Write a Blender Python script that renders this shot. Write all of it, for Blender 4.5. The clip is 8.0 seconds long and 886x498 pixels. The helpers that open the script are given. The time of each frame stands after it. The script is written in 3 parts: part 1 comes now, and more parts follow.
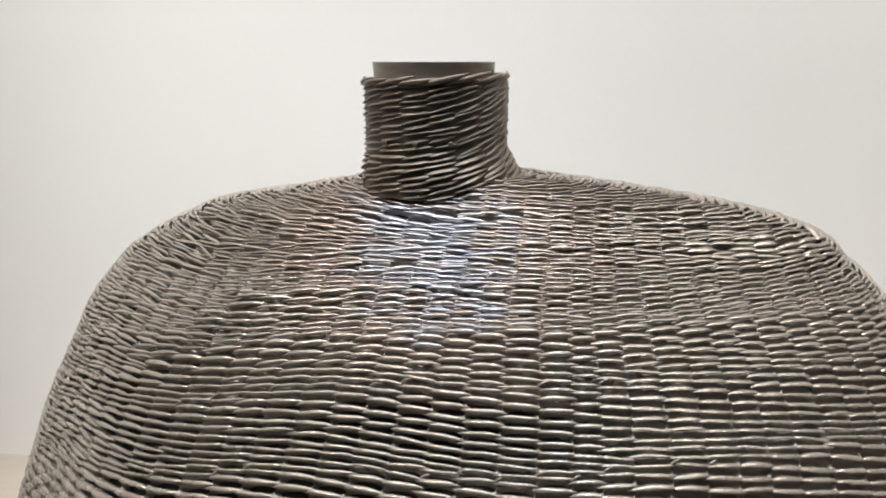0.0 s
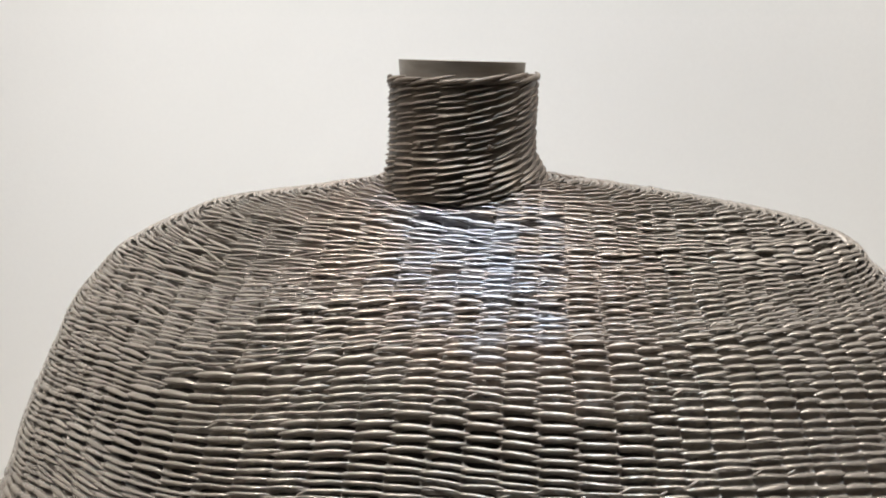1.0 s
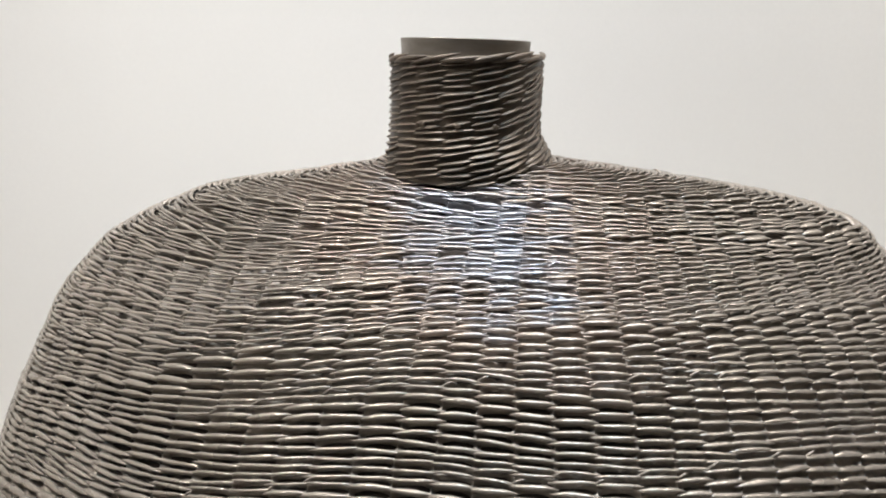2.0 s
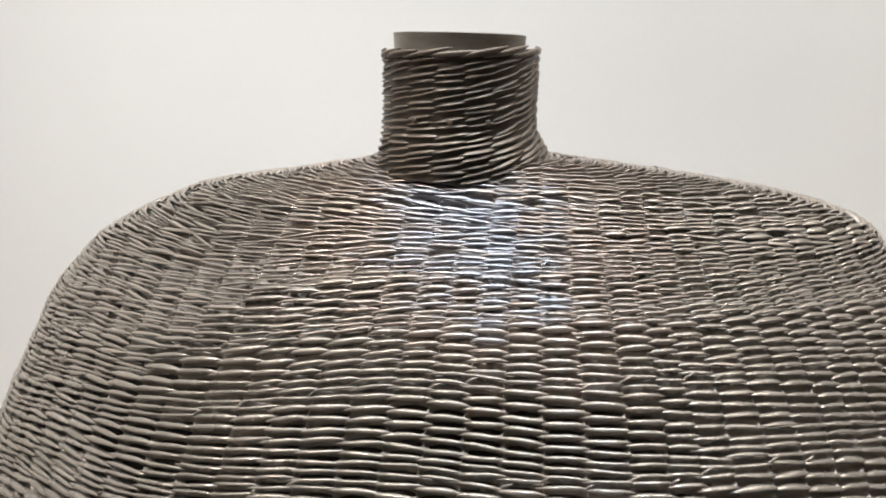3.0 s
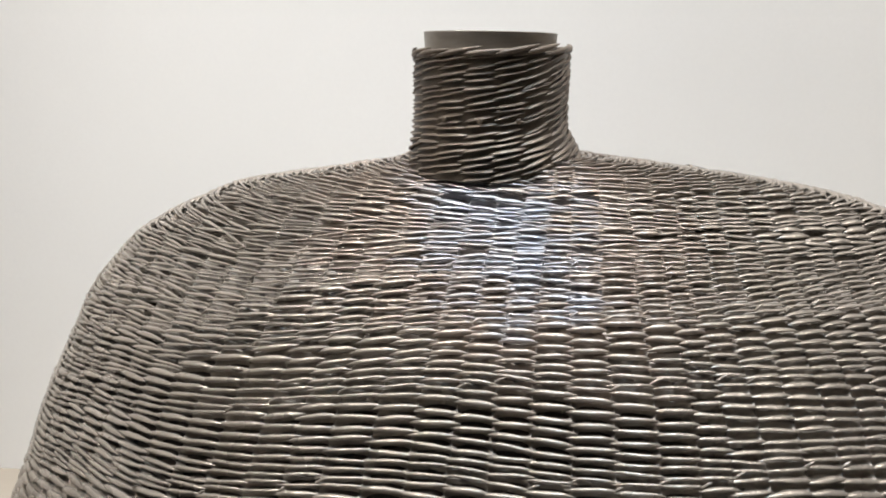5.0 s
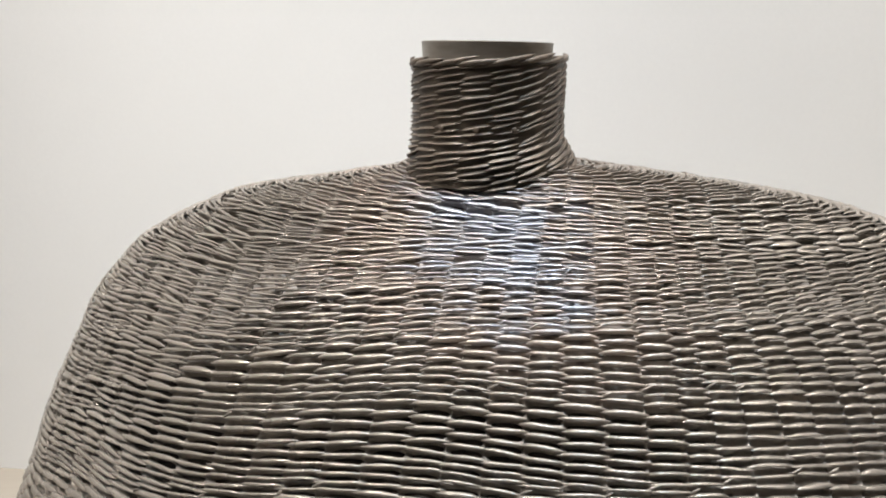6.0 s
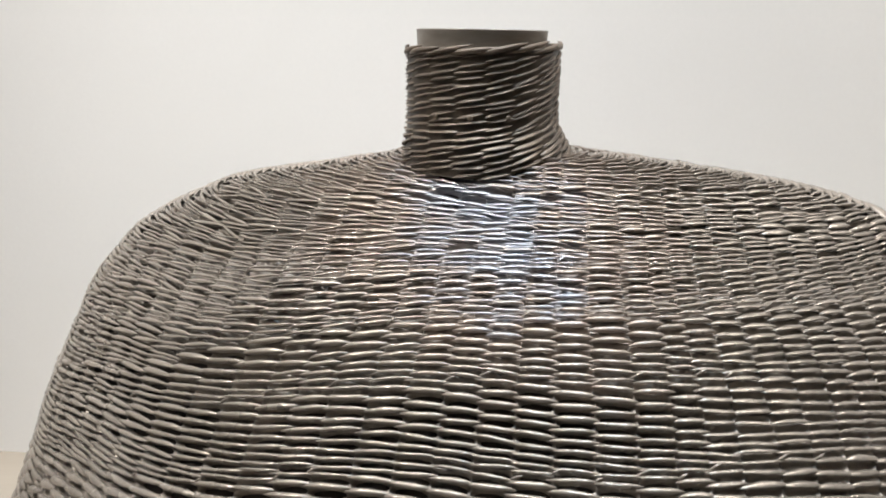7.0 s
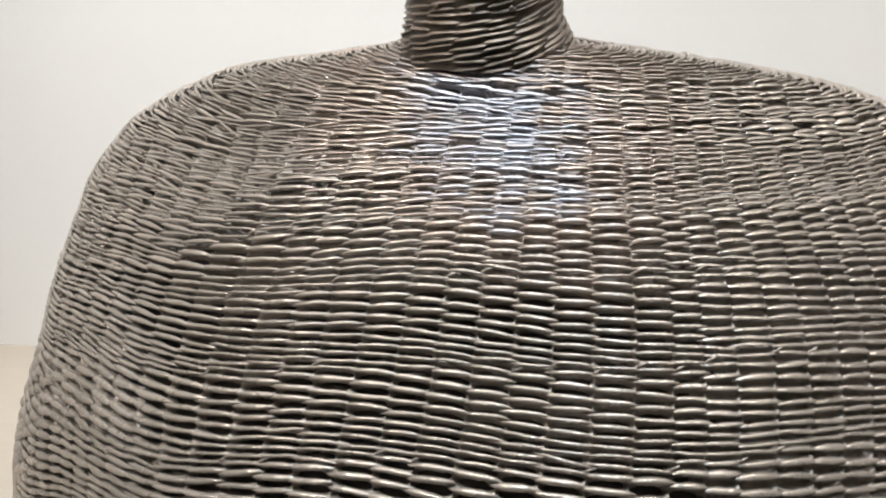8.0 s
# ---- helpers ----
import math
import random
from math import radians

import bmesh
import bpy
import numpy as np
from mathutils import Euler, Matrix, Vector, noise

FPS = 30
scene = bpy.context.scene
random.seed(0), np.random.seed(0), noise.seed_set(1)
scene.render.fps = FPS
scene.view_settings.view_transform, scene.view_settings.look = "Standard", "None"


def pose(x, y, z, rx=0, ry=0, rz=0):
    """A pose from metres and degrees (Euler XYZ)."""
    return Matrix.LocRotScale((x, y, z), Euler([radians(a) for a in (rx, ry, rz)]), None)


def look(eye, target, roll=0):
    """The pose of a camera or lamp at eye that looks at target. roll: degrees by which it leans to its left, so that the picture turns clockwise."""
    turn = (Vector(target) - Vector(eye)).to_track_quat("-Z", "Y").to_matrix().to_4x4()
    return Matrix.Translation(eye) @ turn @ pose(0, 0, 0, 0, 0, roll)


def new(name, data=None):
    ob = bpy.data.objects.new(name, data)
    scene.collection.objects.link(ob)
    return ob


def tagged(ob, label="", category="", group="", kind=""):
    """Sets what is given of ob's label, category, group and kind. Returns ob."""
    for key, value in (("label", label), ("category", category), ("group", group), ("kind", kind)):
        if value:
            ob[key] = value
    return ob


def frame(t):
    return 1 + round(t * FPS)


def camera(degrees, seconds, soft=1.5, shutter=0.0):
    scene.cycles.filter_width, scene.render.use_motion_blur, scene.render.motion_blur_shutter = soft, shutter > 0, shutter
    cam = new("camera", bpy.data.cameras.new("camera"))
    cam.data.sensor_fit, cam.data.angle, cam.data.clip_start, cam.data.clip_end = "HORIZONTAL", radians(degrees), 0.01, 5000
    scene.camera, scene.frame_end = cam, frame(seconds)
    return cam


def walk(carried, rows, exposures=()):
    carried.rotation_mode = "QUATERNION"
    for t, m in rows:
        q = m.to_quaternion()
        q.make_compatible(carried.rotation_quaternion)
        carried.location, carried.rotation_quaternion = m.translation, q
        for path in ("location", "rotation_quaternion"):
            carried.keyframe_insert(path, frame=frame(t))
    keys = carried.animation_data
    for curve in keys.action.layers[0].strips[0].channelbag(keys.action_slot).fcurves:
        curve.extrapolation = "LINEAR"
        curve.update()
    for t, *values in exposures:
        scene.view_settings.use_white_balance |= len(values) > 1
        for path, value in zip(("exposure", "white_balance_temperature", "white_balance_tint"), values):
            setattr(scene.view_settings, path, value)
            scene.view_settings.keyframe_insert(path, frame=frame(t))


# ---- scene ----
cam = camera(60.3, 8.0, soft=1.95, shutter=0.2)
METRES, EYE, TILT, LEAN, TURN = 0.4, 1.3, -13.7, 0.0, 0.0
ROWS = [
    (0.0, 0.0, 0.0, 0.0, 0.0, 0.0, -0.0),
    (0.5, -0.2905, 0.0963, 0.0461, -3.75, -0.08, 0.06),
    (1.0, -0.4975, 0.151, 0.0383, -6.73, -0.22, 0.1),
    (1.5, -0.6028, 0.1935, -0.0037, -8.32, -0.25, 0.14),
    (3.0, -0.4985, 0.2835, -0.0342, -7.26, -0.25, 0.16),
    (3.5, -0.4769, 0.2877, -0.0391, -6.37, -0.25, 0.14),
    (4.0, -0.4833, 0.2907, -0.0419, -5.63, -0.26, 0.11),
    (4.5, -0.4801, 0.2888, -0.038, -5.04, -0.26, 0.09),
    (6.0, -0.4471, 0.2427, -0.0069, -4.19, -0.31, 0.0),
    (6.5, -0.4212, 0.2079, 0.0183, -4.16, -0.51, -0.02),
    (7.0, -0.4272, 0.218, 0.0092, -4.19, -1.54, -0.03),
    (7.5, -0.4426, 0.2292, 0.0082, -4.27, -3.58, -0.04),
    (8.0, -0.4366, 0.231, 0.0093, -4.34, -9.3, 0.02),
]
walk(cam, [(t, pose(0, 0, EYE, TILT, LEAN, TURN) @ pose(METRES * x, METRES * y, METRES * z, 90 + pitch, roll, yaw)) for t, x, y, z, yaw, pitch, roll in ROWS],
     exposures=[(0.0, 0.07), (7.4, 0.07), (8.0, 0.2)])

# ---- light: a ceiling strip that washes the wall, a cool lamp in front of it, an added spot and two added side fills ----
world = bpy.data.worlds.new("world")
scene.world = world
world.use_nodes = True
world.node_tree.nodes["Background"].inputs[0].default_value = (0.9, 0.95, 1.0, 1)
world.node_tree.nodes["Background"].inputs[1].default_value = 0.05


def area(name, eye, target, sx, sy, watts, colour, spread=180):
    data = bpy.data.lights.new(name, "AREA")
    data.shape, data.size, data.size_y = "RECTANGLE", sx, sy
    data.energy, data.color, data.spread = watts, colour, radians(spread)
    ob = new(name, data)
    ob.matrix_world = look(eye, target)
    return ob


CEIL = 4.4
area("ceiling_lamp", (-0.1, 0.45, CEIL - 0.03), (-0.1, 0.45, 0), 0.45, 1.7, 14.5, (0.52, 0.77, 1.0), 80)
area("wall_washer", (0.3, 1.0, CEIL - 0.05), (0.435, 1.9, 0.3), 5.2, 0.3, 89, (1.0, 0.966, 0.938), 90)
# unseen fills, added to lift the brightness of the two flanks
area("side_fill", (2.4, 0.3, CEIL - 0.05), (1.15, 1.2, 0.85), 0.8, 0.8, 7, (1.0, 0.97, 0.91), 32)
area("side_fill", (-2.2, 0.4, CEIL - 0.05), (-0.65, 1.32, 0.9), 0.8, 0.8, 21, (1.0, 0.98, 0.955), 46)
# unseen narrow beam, added to cool and brighten the shoulder below the neck
beam = bpy.data.lights.new("added_cool_spot", "SPOT")
beam.energy, beam.color, beam.spot_size, beam.spot_blend, beam.shadow_soft_size = 255, (0.62, 0.8, 1.0), radians(8), 0.95, 0.16
new("added_cool_spot", beam).matrix_world = look((-0.05, 0.15, CEIL - 0.1), (0.0, 0.98, 0.93))


# ---- materials ----
def material(name, colour, rough=0.5, metal=0.0, vary=0.15, scale=40.0, bump=0.15, depth=0.002,
             island=0.0, stain=None, stain_scale=3.0, stain_amount=0.4, stretch=(1, 1, 1), tint=None, cool_sheen=None):
    """A surface with fine grain, broad stains and, where asked, a tint of its own on each separate piece."""
    mat = bpy.data.materials.new(name)
    mat.use_nodes = True
    nt = mat.node_tree
    b = nt.nodes["Principled BSDF"]
    b.inputs["Metallic"].default_value = metal

    def node(kind, **values):
        n = nt.nodes.new(kind)
        for k, v in values.items():
            n.inputs[k].default_value = v
        return n

    link = nt.links.new
    co = node("ShaderNodeTexCoord")
    mp = node("ShaderNodeMapping", Scale=stretch)
    link(co.outputs["Object"], mp.inputs["Vector"])
    fine = node("ShaderNodeTexNoise", Scale=scale, Detail=6.0, Roughness=0.6)
    broad = node("ShaderNodeTexNoise", Scale=stain_scale, Detail=4.0, Roughness=0.55)
    link(mp.outputs[0], fine.inputs["Vector"])
    link(mp.outputs[0], broad.inputs["Vector"])
    ramp = nt.nodes.new("ShaderNodeValToRGB")
    ramp.color_ramp.elements[0].position, ramp.color_ramp.elements[1].position = 0.3, 0.7
    ramp.color_ramp.elements[0].color = tuple(c * (1 - vary) for c in colour) + (1,)
    ramp.color_ramp.elements[1].color = tuple(min(1, c * (1 + vary)) for c in colour) + (1,)
    link(fine.outputs["Fac"], ramp.inputs[0])
    last = ramp.outputs[0]
    if stain:
        m = nt.nodes.new("ShaderNodeMix")
        m.data_type = "RGBA"
        cut = node("ShaderNodeMapRange", **{"From Min": 0.42, "From Max": 0.68, "To Min": 0.0, "To Max": stain_amount})
        link(broad.outputs["Fac"], cut.inputs["Value"])
        link(cut.outputs[0], m.inputs["Factor"])
        link(last, m.inputs["A"])
        m.inputs["B"].default_value = (*stain, 1)
        last = m.outputs["Result"]
    if tint:
        wide = node("ShaderNodeTexNoise", Scale=2.6, Detail=3.0, Roughness=0.5)
        shift = node("ShaderNodeVectorMath")
        shift.operation = "MULTIPLY"
        shift.inputs[1].default_value = (3.4, 3.4, 0.9)
        link(mp.outputs[0], shift.inputs[0])
        link(shift.outputs[0], wide.inputs["Vector"])
        cut = node("ShaderNodeMapRange", **{"From Min": 0.38, "From Max": 0.62, "To Min": 0.0, "To Max": 0.6})
        link(wide.outputs["Fac"], cut.inputs["Value"])
        m = nt.nodes.new("ShaderNodeMix")
        m.data_type = "RGBA"
        link(cut.outputs[0], m.inputs["Factor"])
        link(last, m.inputs["A"])
        m.inputs["B"].default_value = (*tint, 1)
        last = m.outputs["Result"]
    if island:
        g = nt.nodes.new("ShaderNodeNewGeometry")
        r = node("ShaderNodeMapRange", **{"To Min": 1 - island, "To Max": 1 + island})
        link(g.outputs["Random Per Island"], r.inputs["Value"])
        m = nt.nodes.new("ShaderNodeVectorMath")
        m.operation = "SCALE"
        link(last, m.inputs[0])
        link(r.outputs[0], m.inputs["Scale"])
        last = m.outputs[0]
    if cool_sheen:                   # cool lamp's sheen painted in: straw round blue, about one place; x, strength, z
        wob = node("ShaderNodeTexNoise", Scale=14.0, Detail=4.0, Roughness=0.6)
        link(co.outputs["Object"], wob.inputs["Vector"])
        gone = node("ShaderNodeMapping", Location=(-cool_sheen[0] / 0.21, 0, -cool_sheen[2] / 0.13), Scale=(1 / 0.21, 0, 1 / 0.13))
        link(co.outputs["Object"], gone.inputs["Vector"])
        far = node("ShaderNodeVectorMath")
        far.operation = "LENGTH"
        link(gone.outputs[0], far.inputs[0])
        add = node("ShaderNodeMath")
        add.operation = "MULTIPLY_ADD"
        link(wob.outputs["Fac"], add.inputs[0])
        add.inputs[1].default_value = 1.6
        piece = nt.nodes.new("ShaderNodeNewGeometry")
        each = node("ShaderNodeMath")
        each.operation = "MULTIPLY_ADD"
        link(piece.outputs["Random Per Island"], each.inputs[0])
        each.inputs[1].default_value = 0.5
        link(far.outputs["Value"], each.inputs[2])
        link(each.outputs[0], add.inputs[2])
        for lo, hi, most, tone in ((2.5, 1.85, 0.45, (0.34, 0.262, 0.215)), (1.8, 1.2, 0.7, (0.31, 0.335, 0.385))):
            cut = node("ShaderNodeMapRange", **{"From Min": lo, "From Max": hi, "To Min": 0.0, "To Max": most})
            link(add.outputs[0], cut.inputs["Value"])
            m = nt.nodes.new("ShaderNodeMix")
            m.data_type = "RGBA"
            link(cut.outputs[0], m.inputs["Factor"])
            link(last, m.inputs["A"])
            m.inputs["B"].default_value = (*(cool_sheen[1] * q for q in tone), 1)
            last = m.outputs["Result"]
    link(last, b.inputs["Base Color"])
    rr = node("ShaderNodeMapRange", **{"From Min": 0.3, "From Max": 0.7, "To Min": rough - 0.07, "To Max": rough + 0.09})
    link(broad.outputs["Fac"], rr.inputs["Value"])
    link(rr.outputs[0], b.inputs["Roughness"])
    bp = node("ShaderNodeBump", Strength=bump, Distance=depth)
    link(fine.outputs["Fac"], bp.inputs["Height"])
    link(bp.outputs[0], b.inputs["Normal"])
    return mat


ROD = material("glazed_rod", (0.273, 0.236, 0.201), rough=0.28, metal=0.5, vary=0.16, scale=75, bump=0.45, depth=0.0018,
               island=0.16, stain=(0.188, 0.161, 0.133), stain_scale=5, stain_amount=0.5, tint=(0.237, 0.202, 0.165), cool_sheen=(-0.02, 1.12, 1.03))
# near-black: the shade inside the hollow vessel put into a colour
SHADE_CORE = material("hollow_shade_brown", (0.03, 0.021, 0.015), rough=0.6, metal=0.1, vary=0.3, scale=60, bump=0.3)
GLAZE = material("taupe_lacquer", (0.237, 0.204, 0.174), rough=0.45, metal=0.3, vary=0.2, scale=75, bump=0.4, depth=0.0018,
                 stain=(0.153, 0.131, 0.108), stain_scale=5, stain_amount=0.5, tint=(0.202, 0.174, 0.142), cool_sheen=(-0.02, 0.95, 1.03))
# neck copies of lacquer and rod, browner, with the neck's shade in their colour
NECKMAT = material("shaded_brown_neck", (0.075, 0.058, 0.043), rough=0.45, metal=0.3, vary=0.25, scale=45, bump=0.3)
SHADED_ROD = material("shaded_rod", (0.128, 0.097, 0.071), rough=0.44, metal=0.25, vary=0.25, scale=60, bump=0.4, depth=0.0015,
                   island=0.22, stain=(0.065, 0.05, 0.038), stain_scale=12, stain_amount=0.6)
STEEL = material("dull_steel", (0.33, 0.3, 0.265), rough=0.45, metal=0.7, vary=0.08, scale=30, bump=0.06,
                 stain=(0.22, 0.19, 0.16), stain_scale=14, stain_amount=0.55, stretch=(1, 1, 3))
PLASTER = material("white_plaster", (0.8, 0.793, 0.775), rough=0.75, vary=0.012, scale=90, bump=0.04, stain=(0.77, 0.762, 0.742),
                   stain_scale=0.9, stain_amount=0.6)
CEILING = material("white_ceiling", (0.75, 0.75, 0.74), rough=0.8, vary=0.015, scale=40, bump=0.03)
# dimness of the room's unseen rear put into the wall's colour
DIM = material("dim_room_grey", (0.07, 0.062, 0.055), rough=0.7, vary=0.03, scale=30, bump=0.05)
GREY = material("pale_paint", (0.7, 0.67, 0.63), rough=0.7, vary=0.03, scale=30, bump=0.05)
FLOOR = material("pale_beige_floor", (0.33, 0.29, 0.24), rough=0.5, vary=0.035, scale=25, bump=0.05, stain=(0.30, 0.262, 0.212),
                 stain_scale=1.6, stain_amount=0.5, stretch=(0.25, 2.5, 1))


# ---- mesh helpers ----
def mesh_of(name, verts, faces, mat, smooth=True):
    me = bpy.data.meshes.new(name)
    me.from_pydata(verts, [], faces)
    me.polygons.foreach_set("use_smooth", [smooth] * len(me.polygons))
    me.materials.append(mat)
    me.update()
    return me


def part(name, me, parent, label="", kind=""):
    ob = new(name, me)
    ob.parent = parent
    return tagged(ob, label, kind=kind)


def slab(name, corners, thick, mat, label):
    """A flat slab: its face is the polygon of corners, its body lies behind (against the face's normal)."""
    bm = bmesh.new()
    f = bm.faces.new([bm.verts.new(c) for c in corners])
    f.normal_update()
    n = f.normal.copy()
    back = bmesh.ops.extrude_face_region(bm, geom=[f])
    bmesh.ops.translate(bm, verts=[v for v in back["geom"] if isinstance(v, bmesh.types.BMVert)], vec=-n * thick)
    bmesh.ops.recalc_face_normals(bm, faces=bm.faces)
    me = bpy.data.meshes.new(name)
    bm.to_mesh(me)
    bm.free()
    me.materials.append(mat)
    return tagged(new(name, me), label, kind="structure")


# ---- the room ----
def wall_y(x):
    return 2.355 - 0.15 * (x + 1.4)


XL, XR, YR = -3.6, 3.8, -6.5
yl, yr = wall_y(XL), wall_y(XR)
slab("wall_back", [(XL, yl, 0), (XR, yr, 0), (XR, yr, CEIL), (XL, yl, CEIL)], 0.15, PLASTER, "plain white plastered gallery wall behind the vessel")
slab("wall_left", [(XL, YR, 0), (XL, yl, 0), (XL, yl, CEIL), (XL, YR, CEIL)], 0.15, PLASTER, "plain white plastered gallery side wall")
slab("wall_right", [(XR, yr, 0), (XR, YR, 0), (XR, YR, CEIL), (XR, yr, CEIL)], 0.15, GREY, "plain off-white painted gallery side wall")
slab("wall_rear", [(XR, YR, 0), (XL, YR, 0), (XL, YR, CEIL), (XR, YR, CEIL)], 0.15, DIM, "unseen wall closing the room, dark grey for the dimness there")
slab("floor", [(XL, YR, 0), (XR, YR, 0), (XR, yr, 0), (XL, yl, 0)], 0.12, FLOOR, "smooth pale beige gallery floor")
slab("ceiling", [(XL, yl, CEIL), (XR, yr, CEIL), (XR, YR, CEIL), (XL, YR, CEIL)], 0.12, CEILING, "plain white gallery ceiling")

# ---- the woven vessel: plan sections by height ----
NECK = (-0.013, 1.37)          # axis of the neck
TWIST = radians(-18.3)         # the long axis of the plan, turned towards the camera on its right
SECTION = [                    # height, half-length one way, half-length the other way, half-depth
    (1.112, 0.133, 0.140, 0.141), (1.095, 0.185, 0.345, 0.135), (1.075, 0.302, 0.504, 0.157), (1.045, 0.503, 0.606, 0.190),
    (1.00, 0.649, 0.628, 0.266), (0.94, 0.779, 0.657, 0.369), (0.86, 0.861, 0.703, 0.472), (0.77, 0.902, 0.774, 0.568),
    (0.65, 0.957, 0.815, 0.675), (0.50, 1.016, 0.857, 0.735), (0.35, 1.092, 0.88, 0.75), (0.20, 1.15, 0.90, 0.75),
    (0.0, 1.19, 0.92, 0.74),
]


def curve_through(zs, vs, q):
    """A smooth curve through (zs, vs), zs falling, at the heights q."""
    d, q = -np.asarray(zs), -np.asarray(q)
    v = np.asarray(vs)
    h = np.diff(d)
    sl = np.diff(v) / h
    m = np.empty(len(v))
    m[1:-1] = (sl[1:] * h[:-1] + sl[:-1] * h[1:]) / (h[1:] + h[:-1])
    m[0], m[-1] = sl[0], sl[-1]
    q = np.clip(q, d[0], d[-1])
    i = np.clip(np.searchsorted(d, q) - 1, 0, len(d) - 2)
    t = (q - d[i]) / h[i]
    return ((2 * t**3 - 3 * t**2 + 1) * v[i] + (t**3 - 2 * t**2 + t) * h[i] * m[i]
            + (3 * t**2 - 2 * t**3) * v[i + 1] + (t**3 - t**2) * h[i] * m[i + 1])


def step(a, b, x):
    t = np.clip((x - a) / (b - a), 0, 1)
    return t * t * (3 - 2 * t)


SZ = [r[0] for r in SECTION]
TAU = np.linspace(0, 2 * np.pi, 721)[:-1]
LEVELS, STEPS = 300, 960


def ring(w):
    """The closed line that a row of weaving follows round the body; w: its height at the front, below the neck."""
    z = np.full(len(TAU), float(w))
    sag = step(1.1, 0.88, w) * step(0.0, 0.3, w)
    more = 0.75 * step(0.85, 0.52, w)
    for _ in range(6):
        al, ar, b = (curve_through(SZ, [r[k] for r in SECTION], z) for k in (1, 2, 3))
        s = np.clip((1.112 - z) / 0.3, 0, 1)
        off = 0.27 * s - 0.18 * s * s
        c, sn = np.cos(TAU), np.sin(TAU)
        e = np.where(c < 0, 1.70 - 0.11 * s, 1.75 + 0.25 * s)
        u = np.where(c < 0, al, ar) * np.sign(c) * np.abs(c) ** (2 / e)
        v = np.where(sn > 0, np.minimum(b, 0.3 + 0.5 * b), b) * np.sign(sn) * np.abs(sn) ** (2 / e)
        u = u + off
        # the broad facets of the front: two blunt upright corners and the flatter stretch between them
        v = v - 0.017 * np.cos(2 * np.pi * (u - 0.33) / 0.62) * step(1.06, 0.93, z) * step(0.05, 0.25, -sn) * step(0.8, 0.6, np.abs(u))
        z = w + sag * (0.16 * u - 0.15 * u * u) * (1 + more * step(-0.3, -0.95, u))
        z = z - 0.075 * float(step(0.775, 0.69, w)) * step(-0.05, -0.75, u)
        z = 0.25 * w + 0.05 * np.logaddexp(0, (z - 0.25 * w) / 0.05)
        z = np.clip(z, 0, 1.112)
    v = v + 0.027
    ct, st = np.cos(TWIST), np.sin(TWIST)
    return np.stack([NECK[0] + u * ct - v * st, NECK[1] + u * st + v * ct, z], 1), u, v


def even(p, start, n):
    """The closed line p laid out anew in n even steps from the point number start on; gives its length too."""
    p = np.roll(p, -start, 0)
    d = np.linalg.norm(np.diff(np.vstack([p, p[:1]]), axis=0), axis=1)
    s = np.concatenate([[0], np.cumsum(d)])
    q = np.vstack([p, p[:1]])
    t = np.linspace(0, s[-1], n + 1)[:-1]
    return np.stack([np.interp(t, s, q[:, k]) for k in range(p.shape[1])], 1), s[-1]


def soften(p, length, width):
    """Rounds the closed line p over the given width."""
    k = np.fft.fftfreq(len(p), length / len(p))
    g = np.exp(-2 * (np.pi * k * width) ** 2)[:, None]
    return np.real(np.fft.ifft(np.fft.fft(p, axis=0) * g, axis=0))


WS = np.concatenate([np.linspace(1.112, 1.0, 110), np.linspace(1.0, 0.02, LEVELS - 109)[1:]])
GRID = np.zeros((LEVELS, STEPS, 3))
LONG = np.zeros(LEVELS)
TIP = np.zeros((LEVELS, 2))    # how far along the line the two ends of the plan lie, as seen from the front
BACK = np.zeros(LEVELS)
for i, w in enumerate(WS):
    p, u, v = ring(w)
    q, length = even(p, 0, STEPS)
    q = soften(q, length, min(0.045, 0.02 * length))
    f = (q[:, 0] - NECK[0]) * math.cos(TWIST) + (q[:, 1] - NECK[1]) * math.sin(TWIST)
    g = -(q[:, 0] - NECK[0]) * math.sin(TWIST) + (q[:, 1] - NECK[1]) * math.cos(TWIST)
    start = int(np.argmin(np.abs(f) + 10 * (g > 0)))
    q, length = even(q, start, STEPS)
    f = (q[:, 0] - NECK[0]) * math.cos(TWIST) + (q[:, 1] - NECK[1]) * math.sin(TWIST)
    g = -(q[:, 0] - NECK[0]) * math.sin(TWIST) + (q[:, 1] - NECK[1]) * math.cos(TWIST)
    GRID[i], LONG[i] = q, length
    TIP[i] = np.argmax(f) / STEPS * length, (1 - np.argmin(f) / STEPS) * length
    BACK[i] = np.argmin(np.abs(f) + 10 * (g < 0)) / STEPS * length


def outward():
    """The direction out of the body at every point of the grid."""
    n = np.cross(np.gradient(GRID, axis=0), np.roll(GRID, -2, 1) - np.roll(GRID, 2, 1))
    n /= np.linalg.norm(n, axis=2, keepdims=True) + 1e-9
    return n if ((GRID - GRID.mean(axis=1, keepdims=True)) * n).sum(2).mean() > 0 else -n


# dents and swellings of the hand-made body: distance from the front line, height, reach along, reach down, depth
OUT = outward()
turn = np.arange(STEPS)[None] / STEPS
ARC = np.where(turn < 0.5, turn, turn - 1) * LONG[:, None]
swell = 0
for a, w, da, dw, h in ((-0.38, 1.0, 0.2, 0.045, -0.014), (0.62, 1.0, 0.2, 0.05, -0.014), (0.02, 0.87, 0.15, 0.05, 0.012),
                        (0.22, 0.79, 0.15, 0.05, -0.012), (0.05, 0.99, 0.12, 0.04, 0.006)):
    swell = swell + h * np.exp(-((ARC - a) / da) ** 2 - ((WS[:, None] - w) / dw) ** 2)
GRID = GRID + OUT * swell[..., None]
OUT = outward()


